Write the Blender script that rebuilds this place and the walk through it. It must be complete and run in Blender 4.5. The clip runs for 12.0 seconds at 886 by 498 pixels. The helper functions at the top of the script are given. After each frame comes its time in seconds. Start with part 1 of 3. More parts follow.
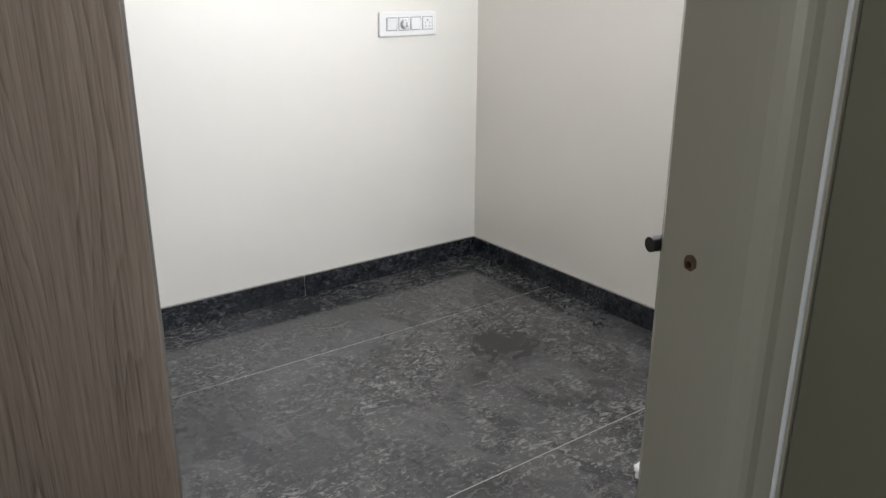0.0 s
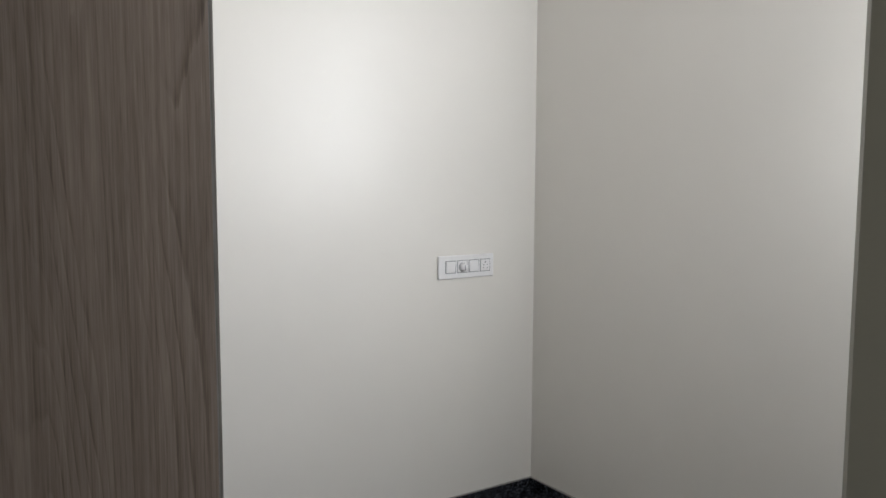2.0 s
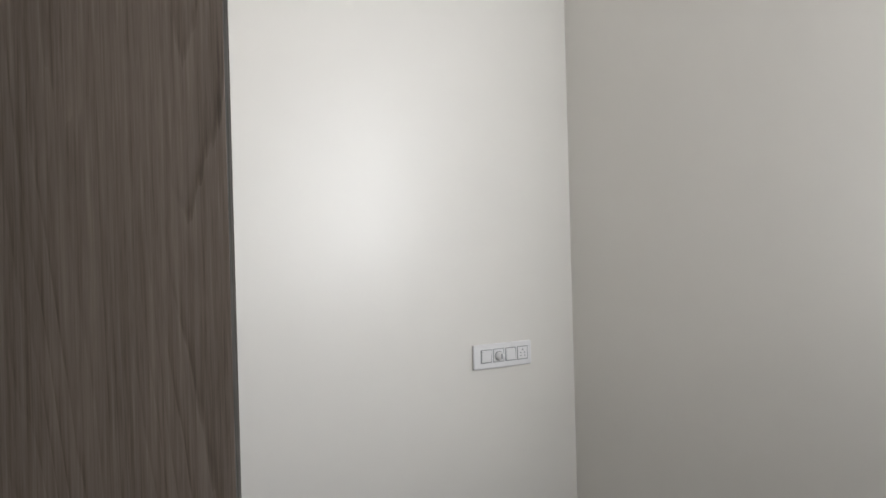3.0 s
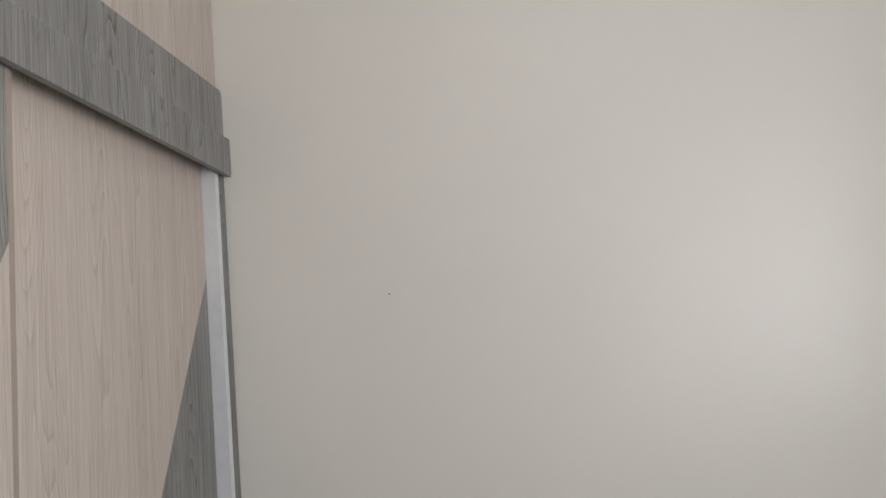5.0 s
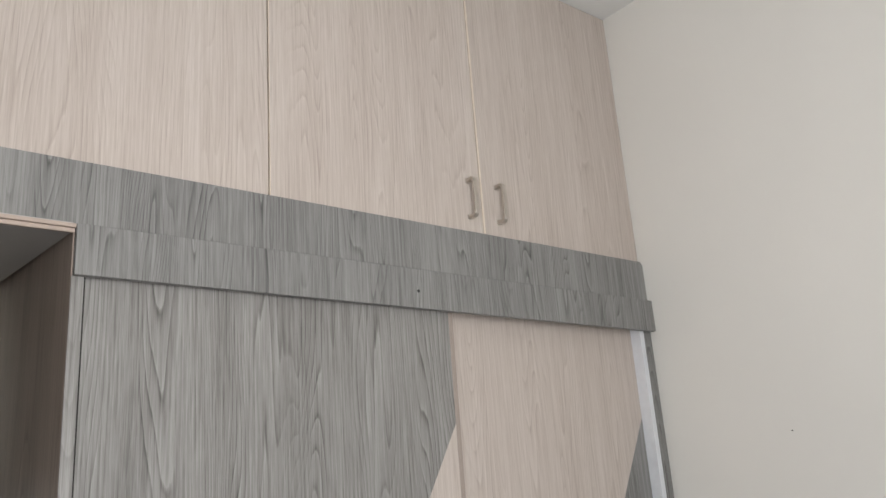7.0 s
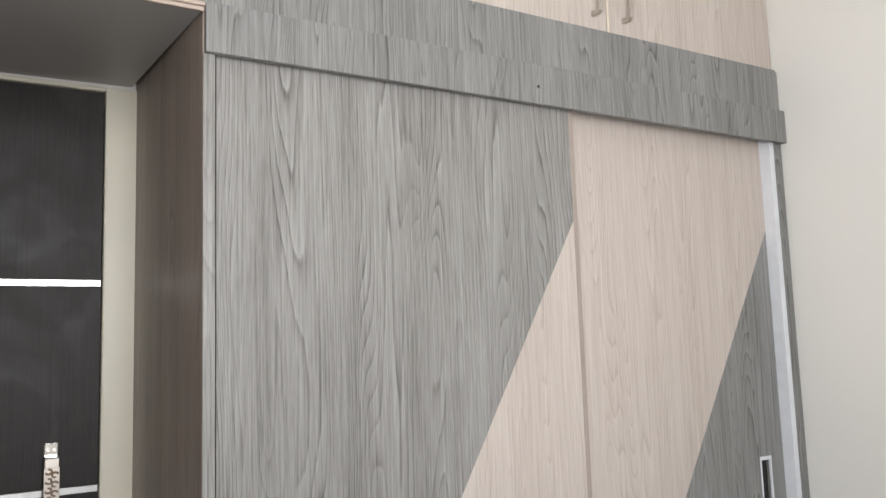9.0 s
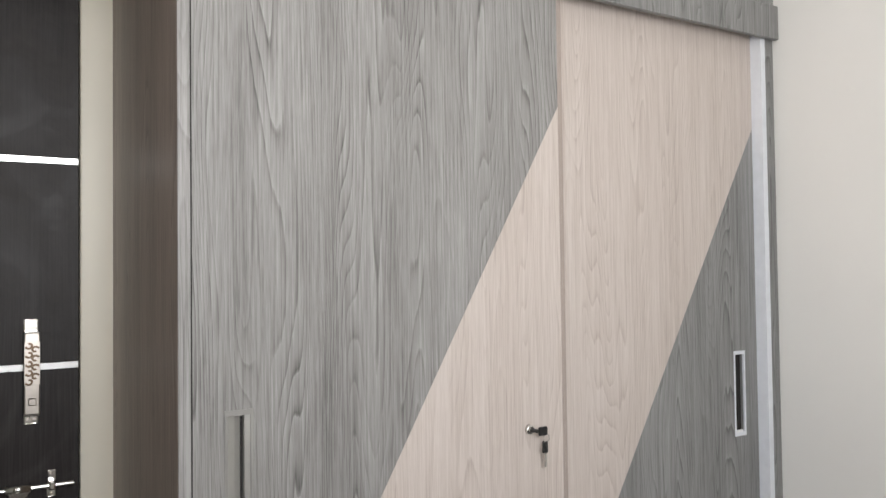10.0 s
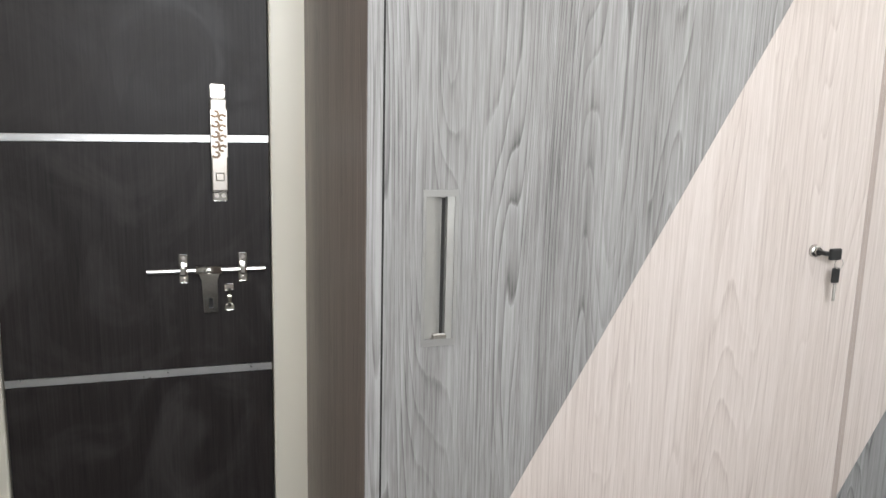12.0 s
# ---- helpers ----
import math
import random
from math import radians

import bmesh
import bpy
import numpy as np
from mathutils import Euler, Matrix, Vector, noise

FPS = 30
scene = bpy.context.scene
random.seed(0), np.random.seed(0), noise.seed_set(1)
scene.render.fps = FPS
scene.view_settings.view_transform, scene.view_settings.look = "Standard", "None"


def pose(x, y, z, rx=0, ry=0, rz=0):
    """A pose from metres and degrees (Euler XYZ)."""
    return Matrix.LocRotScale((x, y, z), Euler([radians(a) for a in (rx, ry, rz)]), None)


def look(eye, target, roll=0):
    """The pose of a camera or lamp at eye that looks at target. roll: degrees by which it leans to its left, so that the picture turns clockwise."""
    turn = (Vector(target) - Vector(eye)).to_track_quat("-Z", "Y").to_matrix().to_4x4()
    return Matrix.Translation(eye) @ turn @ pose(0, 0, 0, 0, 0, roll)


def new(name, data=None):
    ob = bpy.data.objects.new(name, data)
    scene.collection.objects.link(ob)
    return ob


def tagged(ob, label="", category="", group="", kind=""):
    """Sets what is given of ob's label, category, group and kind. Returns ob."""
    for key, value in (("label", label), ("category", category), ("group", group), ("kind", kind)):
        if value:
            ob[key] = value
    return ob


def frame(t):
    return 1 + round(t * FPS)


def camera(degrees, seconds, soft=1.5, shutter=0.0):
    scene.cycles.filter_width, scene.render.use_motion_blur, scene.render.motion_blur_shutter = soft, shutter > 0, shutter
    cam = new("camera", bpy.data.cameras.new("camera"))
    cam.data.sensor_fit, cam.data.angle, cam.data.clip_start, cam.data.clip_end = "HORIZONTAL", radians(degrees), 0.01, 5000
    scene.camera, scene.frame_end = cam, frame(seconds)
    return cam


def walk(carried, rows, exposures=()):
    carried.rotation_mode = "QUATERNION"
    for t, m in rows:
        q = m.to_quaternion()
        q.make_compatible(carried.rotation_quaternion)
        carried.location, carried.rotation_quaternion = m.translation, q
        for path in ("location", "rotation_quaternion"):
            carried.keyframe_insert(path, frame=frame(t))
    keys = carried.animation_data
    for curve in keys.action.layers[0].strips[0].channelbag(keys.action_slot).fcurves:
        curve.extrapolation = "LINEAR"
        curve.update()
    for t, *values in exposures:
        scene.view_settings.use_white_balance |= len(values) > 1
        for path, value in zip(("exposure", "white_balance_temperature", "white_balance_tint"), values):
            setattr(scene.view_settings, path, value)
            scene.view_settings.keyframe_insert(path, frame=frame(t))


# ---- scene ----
cam = camera(57.7, 12.0)
PATH = [
    (0, (-2.518, 0.282, 1.128), (-0.997, -0.843, 0.478), 0.2),
    (0.5, (-2.502, 0.28, 1.155), (-0.899, -0.78, 0.604), -0.0),
    (1, (-2.449, 0.258, 1.224), (-0.805, -0.795, 0.787), 0.1),
    (1.5, (-2.424, 0.282, 1.277), (-0.763, -0.787, 0.958), 0.4),
    (2, (-2.417, 0.293, 1.296), (-0.759, -0.81, 1.107), 0.2),
    (2.5, (-2.385, 0.292, 1.337), (-0.731, -0.828, 1.249), -0.4),
    (2.7, (-2.358, 0.279, 1.34), (-0.692, -0.827, 1.289), -0.7),
    (4.3, (-1.736, -0.252, 1.285), (0.175, -0.794, 1.523), -7.27),
    (4.5, (-1.681, -0.399, 1.364), (0.281, -0.717, 1.586), -6.71),
    (5.0, (-1.688, -0.691, 1.432), (0.277, -0.435, 1.699), -5.23),
    (5.5, (-1.694, -1.038, 1.408), (0.088, -0.223, 1.808), -5.8),
    (6, (-1.760, -1.224, 1.441), (-0.156, -0.138, 1.937), -6.4),
    (6.5, (-1.818, -1.306, 1.514), (-0.411, 0.012, 2.046), -5.1),
    (7, (-1.847, -1.333, 1.512), (-0.616, 0.14, 2.074), -4.2),
    (7.5, (-1.866, -1.324, 1.495), (-0.749, 0.256, 2.002), -3.6),
    (7.7, (-1.873, -1.332, 1.487), (-0.791, 0.285, 1.95), -3.4),
    (9.3, (-1.843, -1.297, 1.352), (-0.811, 0.404, 1.552), -1.6),
    (9.5, (-1.839, -1.298, 1.332), (-0.8, 0.402, 1.508), -1.4),
    (10, (-1.825, -1.298, 1.292), (-0.771, 0.401, 1.346), -0.7),
    (10.5, (-1.824, -1.295, 1.25), (-0.752, 0.39, 1.149), -0.3),
    (11, (-1.845, -1.28, 1.226), (-0.811, 0.414, 0.984), 0.6),
    (11.5, (-1.844, -1.19, 1.205), (-1.004, 0.595, 0.874), 1.1),
    (12, (-1.718, -0.973, 1.183), (-1.127, 0.902, 0.814), 1.4),
]
EXPOSURES = [(0.0, 1.2, 6350, 9), (0.5, 1.02, 6350, 9), (1.0, 0.7, 6350, 9), (1.5, 0.56, 6350, 9), (2.0, 0.4, 6350, 9), (2.5, 0.36, 6350, 9), (4.5, 0.02, 6600, 11), (5.0, -0.12, 6650, 11), (5.5, 0.0, 6750, 10.5), (6.5, 0.05, 6650, 10), (7.5, 0.3, 6500, 9.5), (9.5, 0.62, 6500, 10), (10.5, 0.6, 6500, 10.5), (11.5, 0.72, 6500, 10.5), (12.0, 1.1, 6300, 9)]
walk(cam, [(t, look(eye, target, roll)) for t, eye, target, roll in PATH], EXPOSURES)

# ---------- world and light ----------
world = bpy.data.worlds.new("sky")
scene.world = world
world.use_nodes = True
wn = world.node_tree
sky = wn.nodes.new("ShaderNodeTexSky")
sky.sky_type = "NISHITA"
sky.sun_disc = False
sky.sun_elevation = radians(50)
sky.sun_rotation = radians(200)
wn.links.new(sky.outputs[0], wn.nodes["Background"].inputs[0])
wn.nodes["Background"].inputs[1].default_value = 0.1


def area_lamp(name, eye, target, sx, sy, watts, colour, spread=180):
    lamp = bpy.data.lights.new(name, "AREA")
    lamp.shape, lamp.size, lamp.size_y, lamp.energy, lamp.color = "RECTANGLE", sx, sy, watts, colour
    lamp.spread = radians(spread)
    ob = new(name, lamp)
    ob.matrix_world = look(eye, target)
    return ob


# added fill lamp in the west wall, where no window is known
area_lamp("west_fill", (-2.20, -1.40, 1.55), (0.0, -1.40, 1.90), 0.58, 1.06, 5.5, (0.965, 0.97, 0.985), 150)
# daylight in the window of the room
area_lamp("side_window_daylight", (-1.625, -1.81, 1.72), (-0.75, 0.0, 2.22), 0.50, 1.02, 20, (0.965, 0.97, 0.985))
# daylight added in the corridor for jamb and passage; its window is unseen
area_lamp("corridor_daylight", (-2.95, 1.93, 1.5), (-2.95, 0.0, 1.3), 0.9, 1.2, 4.8, (1.0, 0.99, 0.93))


# ---------- materials ----------
def material(name, rough=0.5, metal=0.0, spec=0.5):
    m = bpy.data.materials.new(name)
    m.use_nodes = True
    b = m.node_tree.nodes["Principled BSDF"]
    b.inputs["Roughness"].default_value = rough
    b.inputs["Metallic"].default_value = metal
    b.inputs["Specular IOR Level"].default_value = spec
    return m, m.node_tree, b


def node(nt, kind, **values):
    n = nt.nodes.new(kind)
    for key, value in values.items():
        n.inputs[key].default_value = value
    return n


def ramp(nt, source, stops):
    r = nt.nodes.new("ShaderNodeValToRGB")
    while len(r.color_ramp.elements) < len(stops):
        r.color_ramp.elements.new(0.5)
    for e, (p, c) in zip(r.color_ramp.elements, stops):
        e.position, e.color = p, (*c, 1)
    nt.links.new(source, r.inputs[0])
    return r.outputs[0]


def coords(nt, scale, shuffle=0.0):
    """Object coordinates, scaled, each object with an offset of its own."""
    tc = nt.nodes.new("ShaderNodeTexCoord")
    mp = nt.nodes.new("ShaderNodeMapping")
    mp.inputs["Scale"].default_value = scale
    nt.links.new(tc.outputs["Object"], mp.inputs["Vector"])
    if not shuffle:
        return mp.outputs[0]
    oi = nt.nodes.new("ShaderNodeObjectInfo")
    mul = nt.nodes.new("ShaderNodeMath")
    mul.operation = "MULTIPLY"
    mul.inputs[1].default_value = shuffle
    nt.links.new(oi.outputs["Random"], mul.inputs[0])
    add = nt.nodes.new("ShaderNodeVectorMath")
    add.operation = "ADD"
    nt.links.new(mp.outputs[0], add.inputs[0])
    nt.links.new(mul.outputs[0], add.inputs[1])
    return add.outputs[0]


def noise_tex(nt, vec, scale, detail=3.0, rough=0.5, distortion=0.0):
    n = node(nt, "ShaderNodeTexNoise", Scale=scale, Detail=detail, Roughness=rough, Distortion=distortion)
    nt.links.new(vec, n.inputs["Vector"])
    return n.outputs["Fac"]


def math_node(nt, op, a, b=None, clamp=False):
    n = nt.nodes.new("ShaderNodeMath")
    n.operation, n.use_clamp = op, clamp
    for i, v in enumerate((a, b)):
        if v is None:
            continue
        if isinstance(v, (int, float)):
            n.inputs[i].default_value = v
        else:
            nt.links.new(v, n.inputs[i])
    return n.outputs[0]


def mix_colour(nt, fac, a, b, blend="MIX"):
    n = nt.nodes.new("ShaderNodeMix")
    n.data_type, n.blend_type = "RGBA", blend
    for sock, v in ((n.inputs["Factor"], fac), (n.inputs[6], a), (n.inputs[7], b)):
        if isinstance(v, (int, float)):
            sock.default_value = v
        elif isinstance(v, tuple):
            sock.default_value = (*v, 1)
        else:
            nt.links.new(v, sock)
    return n.outputs[2]


def bump(nt, b, height, strength=0.2, distance=0.001):
    n = node(nt, "ShaderNodeBump", Strength=strength, Distance=distance)
    nt.links.new(height, n.inputs["Height"])
    nt.links.new(n.outputs[0], b.inputs["Normal"])


def laminate(name, dark, mid, light, figure, rings, rough=0.42, width=6.0, sheen=0.35):
    """Printed wood laminate, grain upright: arched growth rings round long eyes, pores and fine streaks."""
    m, nt, b = material(name, rough, 0, sheen)
    field = noise_tex(nt, coords(nt, (width, width, width * 0.085), 17.0), 1.0, 2.0, 0.42, 0.2)
    fray = noise_tex(nt, coords(nt, (95, 95, 3.0), 6.0), 1.0, 2, 0.55)
    axis = nt.nodes.new("ShaderNodeSeparateXYZ")
    nt.links.new(coords(nt, (1, 1, 1)), axis.inputs[0])
    across = math_node(nt, "MULTIPLY", math_node(nt, "ADD", axis.outputs[0], axis.outputs[1]), rings * 1.5)
    ring = math_node(nt, "ADD", math_node(nt, "MULTIPLY", field, rings), across)
    ring = math_node(nt, "ADD", ring, math_node(nt, "MULTIPLY", fray, 0.45))
    ring = math_node(nt, "FRACT", ring)
    # each ring darkens slowly to a sharp late-wood line
    back = math_node(nt, "SUBTRACT", 1.0, ring)
    line = math_node(nt, "POWER", ring, 6.0)
    line = math_node(nt, "MULTIPLY", line, math_node(nt, "MULTIPLY", back, 12.0, True))
    line = math_node(nt, "SUBTRACT", line, math_node(nt, "MULTIPLY", math_node(nt, "POWER", back, 7.0), 0.30))
    streak = noise_tex(nt, coords(nt, (230, 230, 4.0), 5.0), 1.0, 4, 0.66, 0.15)
    pores = noise_tex(nt, coords(nt, (560, 560, 22), 3.0), 1.0, 2, 0.6)
    broad = noise_tex(nt, coords(nt, (13, 13, 0.8), 9.0), 1.0, 3, 0.55)
    mask = noise_tex(nt, coords(nt, (19, 19, 1.5), 13.0), 1.0, 2, 0.5)
    mask = math_node(nt, "ADD", math_node(nt, "MULTIPLY", math_node(nt, "SUBTRACT", mask, 0.38), 3.4, True), 0.22, True)
    s = math_node(nt, "MULTIPLY", streak, 0.62)
    s = math_node(nt, "ADD", s, math_node(nt, "MULTIPLY", pores, 0.26))
    s = math_node(nt, "ADD", s, math_node(nt, "MULTIPLY", broad, 0.30))
    s = math_node(nt, "ADD", s, figure * 0.09 - 0.05)
    s = math_node(nt, "SUBTRACT", s, math_node(nt, "MULTIPLY", math_node(nt, "MULTIPLY", line, mask), figure))
    col = ramp(nt, s, [(0.31, dark), (0.52, mid), (0.71, light)])
    nt.links.new(col, b.inputs["Base Color"])
    bump(nt, b, s, 0.12, 0.0006)
    return m


def paint(name, colour, rough, amount=0.03, spec=0.5):
    """Rolled wall paint: faint patches, a fine orange-peel relief."""
    m, nt, b = material(name, rough, 0, spec)
    v = coords(nt, (1, 1, 1))
    big = noise_tex(nt, v, 1.7, 3, 0.5)
    c2 = tuple(c * (1 - amount * 2) for c in colour)
    nt.links.new(ramp(nt, big, [(0.3, c2), (0.7, colour)]), b.inputs["Base Color"])
    peel = noise_tex(nt, v, 240, 2, 0.5)
    wave = noise_tex(nt, v, 6, 2, 0.5)
    h = math_node(nt, "ADD", math_node(nt, "MULTIPLY", wave, 1.4), math_node(nt, "MULTIPLY", peel, 0.25))
    bump(nt, b, h, 0.22, 0.002)
    return m


def plain(name, colour, rough=0.5, metal=0.0, spread=0.12, scale=30):
    m, nt, b = material(name, rough, metal)
    n = noise_tex(nt, coords(nt, (1, 1, 1), 3.0), scale, 3, 0.6)
    c2 = tuple(c * (1 - spread) for c in colour)
    nt.links.new(ramp(nt, n, [(0.3, c2), (0.7, colour)]), b.inputs["Base Color"])
    rr = node(nt, "ShaderNodeMapRange")
    rr.inputs["To Min"].default_value, rr.inputs["To Max"].default_value = rough * 0.85, min(1, rough * 1.2)
    nt.links.new(n, rr.inputs["Value"])
    nt.links.new(rr.outputs[0], b.inputs["Roughness"])
    return m


def granite(name, dark, mid, fleck, rough, dust):
    """Flamed black granite: pale flecks, worn and dusty patches."""
    m, nt, b = material(name, rough, 0, 0.5)
    v = coords(nt, (1, 1, 1), 4.0)
    base = ramp(nt, noise_tex(nt, v, 45, 4, 0.65), [(0.32, dark), (0.68, mid)])
    stretch = coords(nt, (1.0, 0.55, 1.0), 2.0)
    f = noise_tex(nt, stretch, 70, 3, 0.66, 1.4)
    f2 = noise_tex(nt, v, 9, 3, 0.6)
    f = math_node(nt, "ADD", f, math_node(nt, "MULTIPLY", f2, 0.18))
    fl = ramp(nt, f, [(0.60, (0, 0, 0)), (0.76, (1, 1, 1))])
    area = ramp(nt, noise_tex(nt, coords(nt, (1, 1, 1)), 1.9, 4, 0.62, 0.5), [(0.36, (0.12,) * 3), (0.58, (1.0,) * 3)])
    fl = math_node(nt, "MULTIPLY", fl, area)
    patch = noise_tex(nt, coords(nt, (1, 1, 1)), 2.6, 4, 0.6, 0.4)
    pf = ramp(nt, patch, [(0.42, (0, 0, 0)), (0.62, (dust, dust, dust))])
    col = mix_colour(nt, pf, base, (0.088, 0.088, 0.092))
    if dust:
        # smeared cement wash, broken by darker wiped places
        wipe = noise_tex(nt, coords(nt, (1.6, 3.4, 1.0)), 1.9, 5, 0.66, 0.9)
        wf = ramp(nt, wipe, [(0.525, (0, 0, 0)), (0.565, (0.72,) * 3)])
        col = mix_colour(nt, wf, col, (0.021, 0.022, 0.026))
        scuff = noise_tex(nt, coords(nt, (2.2, 5.0, 1.0)), 4.0, 4, 0.7, 1.2)
        col = mix_colour(nt, ramp(nt, scuff, [(0.60, (0, 0, 0)), (0.70, (0.35,) * 3)]), col, (0.15, 0.14, 0.13))
        # damp smear near the middle of the room
        spot = nt.nodes.new("ShaderNodeVectorMath")
        spot.operation = "DISTANCE"
        spot.inputs[1].default_value = (-0.74, -1.26, 0.0)
        nt.links.new(coords(nt, (1, 1, 1)), spot.inputs[0])
        edge = math_node(nt, "ADD", spot.outputs["Value"], math_node(nt, "MULTIPLY", noise_tex(nt, coords(nt, (1, 1, 1)), 11, 4, 0.7, 1.6), 0.50))
        wet = ramp(nt, edge, [(0.335, (0.9,) * 3), (0.348, (0, 0, 0))])
        col = mix_colour(nt, wet, col, (0.012, 0.012, 0.014))
        fl = math_node(nt, "MULTIPLY", fl, math_node(nt, "SUBTRACT", 1.0, math_node(nt, "MULTIPLY", wet, 0.9)))
    col = mix_colour(nt, fl, col, fleck)
    nt.links.new(col, b.inputs["Base Color"])
    r = ramp(nt, patch, [(0.35, (rough * 0.8,) * 3), (0.7, (rough * 1.35,) * 3)])
    nt.links.new(r, b.inputs["Roughness"])
    bump(nt, b, f, 0.035, 0.0012)
    return m


WALL = paint("cream_wall_paint", (0.80, 0.782, 0.742), 0.35, 0.02)
WHITE = paint("white_ceiling_paint", (0.80, 0.80, 0.79), 0.7, 0.02)
FRAME = paint("cream_enamel_frame", (0.80, 0.75, 0.63), 0.35, 0.03)
OLIVE = paint("olive_brown_edge", (0.165, 0.158, 0.115), 0.45, 0.06)
# cream enamel at half brightness: the entry frame's shade is in the colour
JAMB = paint("shaded_cream_enamel", (0.40, 0.38, 0.32), 0.27, 0.06)
GREY_OAK = laminate("grey_oak_laminate", (0.098, 0.093, 0.088), (0.243, 0.234, 0.224), (0.37, 0.362, 0.350), 0.32, 52, 0.40, 6.0)
GREY_OAK_FASCIA = laminate("grey_oak_fascia", (0.095, 0.093, 0.092), (0.215, 0.212, 0.208), (0.32, 0.317, 0.310), 0.34, 46, 0.40, 7.5)
BEIGE_OAK = laminate("beige_oak_laminate", (0.40, 0.335, 0.295), (0.545, 0.478, 0.430), (0.64, 0.575, 0.53), 0.22, 50, 0.42, 6.0)
BROWN = laminate("brown_ash_laminate", (0.155, 0.118, 0.098), (0.315, 0.252, 0.216), (0.43, 0.355, 0.31), 0.22, 36, 0.42, 5.5, 0.55)
DARK_DOOR = laminate("espresso_veneer", (0.011, 0.009, 0.009), (0.022, 0.018, 0.017), (0.034, 0.029, 0.028), 0.15, 14, 0.33, 6.0, 0.26)
nt = DARK_DOOR.node_tree
pb = nt.nodes["Principled BSDF"]
smear = noise_tex(nt, coords(nt, (1, 1, 1)), 4.5, 4, 0.55, 1.6)
fac = ramp(nt, smear, [(0.46, (0, 0, 0)), (0.74, (0.38, 0.38, 0.38))])
veneer = pb.inputs["Base Color"].links[0].from_socket
nt.links.new(mix_colour(nt, fac, veneer, (0.10, 0.092, 0.088)), pb.inputs["Base Color"])
nt.links.new(ramp(nt, smear, [(0.40, (0.42,) * 3), (0.72, (0.60,) * 3)]), pb.inputs["Roughness"])
FLOOR = granite("black_granite_floor", (0.016, 0.017, 0.020), (0.050, 0.051, 0.056), (0.21, 0.207, 0.205), 0.12, 0.6)
SKIRT = granite("black_granite_skirting", (0.006, 0.007, 0.009), (0.022, 0.025, 0.032), (0.10, 0.11, 0.125), 0.16, 0.0)
GROUT = plain("pale_grout", (0.31, 0.30, 0.29), 0.85)
STEEL = plain("polished_steel", (0.72, 0.70, 0.67), 0.16, 1.0, 0.08)
NICKEL = plain("satin_nickel", (0.62, 0.57, 0.52), 0.30, 1.0, 0.1)
BRASS = plain("worn_bronze_relief", (0.25, 0.175, 0.12), 0.4, 1.0, 0.3)
STRIP = plain("bright_aluminium", (0.80, 0.80, 0.80), 0.28, 0.85, 0.05)
CHANNEL = plain("white_aluminium_channel", (0.80, 0.82, 0.86), 0.35, 0.1, 0.08)
PLASTIC = plain("white_plastic", (0.84, 0.84, 0.85), 0.28, 0.0, 0.02)
GREYPLASTIC = plain("grey_plastic_gap", (0.32, 0.33, 0.35), 0.4)
BLACK = plain("black_plastic", (0.012, 0.012, 0.012), 0.35)
VOID = plain("dark_recess", (0.02, 0.018, 0.016), 0.8)
CUP = plain("beige_metal_cup", (0.42, 0.41, 0.38), 0.36, 0.5, 0.1)
RIM = plain("grey_metal_rim", (0.34, 0.33, 0.31), 0.4, 0.4, 0.1)
EDGE = plain("pale_plywood_edge", (0.52, 0.42, 0.36), 0.6)
LEAF_EDGE = plain("brown_edge_band", (0.40, 0.335, 0.295), 0.6)
SEAMBAND = plain("pale_edge_band", (0.80, 0.70, 0.59), 0.5)
RAWWOOD = plain("raw_wood_hole", (0.16, 0.09, 0.055), 0.8, 0.0, 0.6, 120)
SOFFIT = paint("grey_white_soffit", (0.50, 0.48, 0.47), 0.5, 0.04)


# ---------- building helpers ----------
def link(name, bm, mat, parent=None, label=""):
    mesh = bpy.data.meshes.new(name)
    bmesh.ops.recalc_face_normals(bm, faces=bm.faces)
    bm.to_mesh(mesh)
    bm.free()
    mesh.materials.append(mat)
    ob = new(name, mesh)
    if parent:
        ob.parent = parent
    if label:
        ob["label"] = label
    return ob


def part(name, bm, mat, parent, label=""):
    return link(name, bm, mat, parent, label)


def thing(name, label, category, group="", kind=""):
    return tagged(new(name), label, category, group, kind)


def add_box(bm, x0, x1, y0, y1, z0, z1, bevel=0.0, segments=1):
    r = bmesh.ops.create_cube(bm, size=1.0)
    m = Matrix.Translation(((x0 + x1) / 2, (y0 + y1) / 2, (z0 + z1) / 2)) @ Matrix.Diagonal((abs(x1 - x0), abs(y1 - y0), abs(z1 - z0), 1))
    bmesh.ops.transform(bm, matrix=m, verts=r["verts"])
    if bevel:
        edges = list({e for v in r["verts"] for e in v.link_edges})
        bmesh.ops.bevel(bm, geom=edges, offset=bevel, segments=segments, affect="EDGES", profile=0.5)
    return bm


def box(*a, **k):
    return add_box(bmesh.new(), *a, **k)


def add_rod(bm, a, b, radius, radius2=None, sides=16):
    a, b = Vector(a), Vector(b)
    q = (b - a).to_track_quat("Z", "Y").to_matrix().to_4x4()
    m = Matrix.Translation((a + b) / 2) @ q
    bmesh.ops.create_cone(bm, cap_ends=True, segments=sides, radius1=radius, radius2=radius if radius2 is None else radius2, depth=(b - a).length, matrix=m)
    return bm


def rod(*a, **k):
    return add_rod(bmesh.new(), *a, **k)


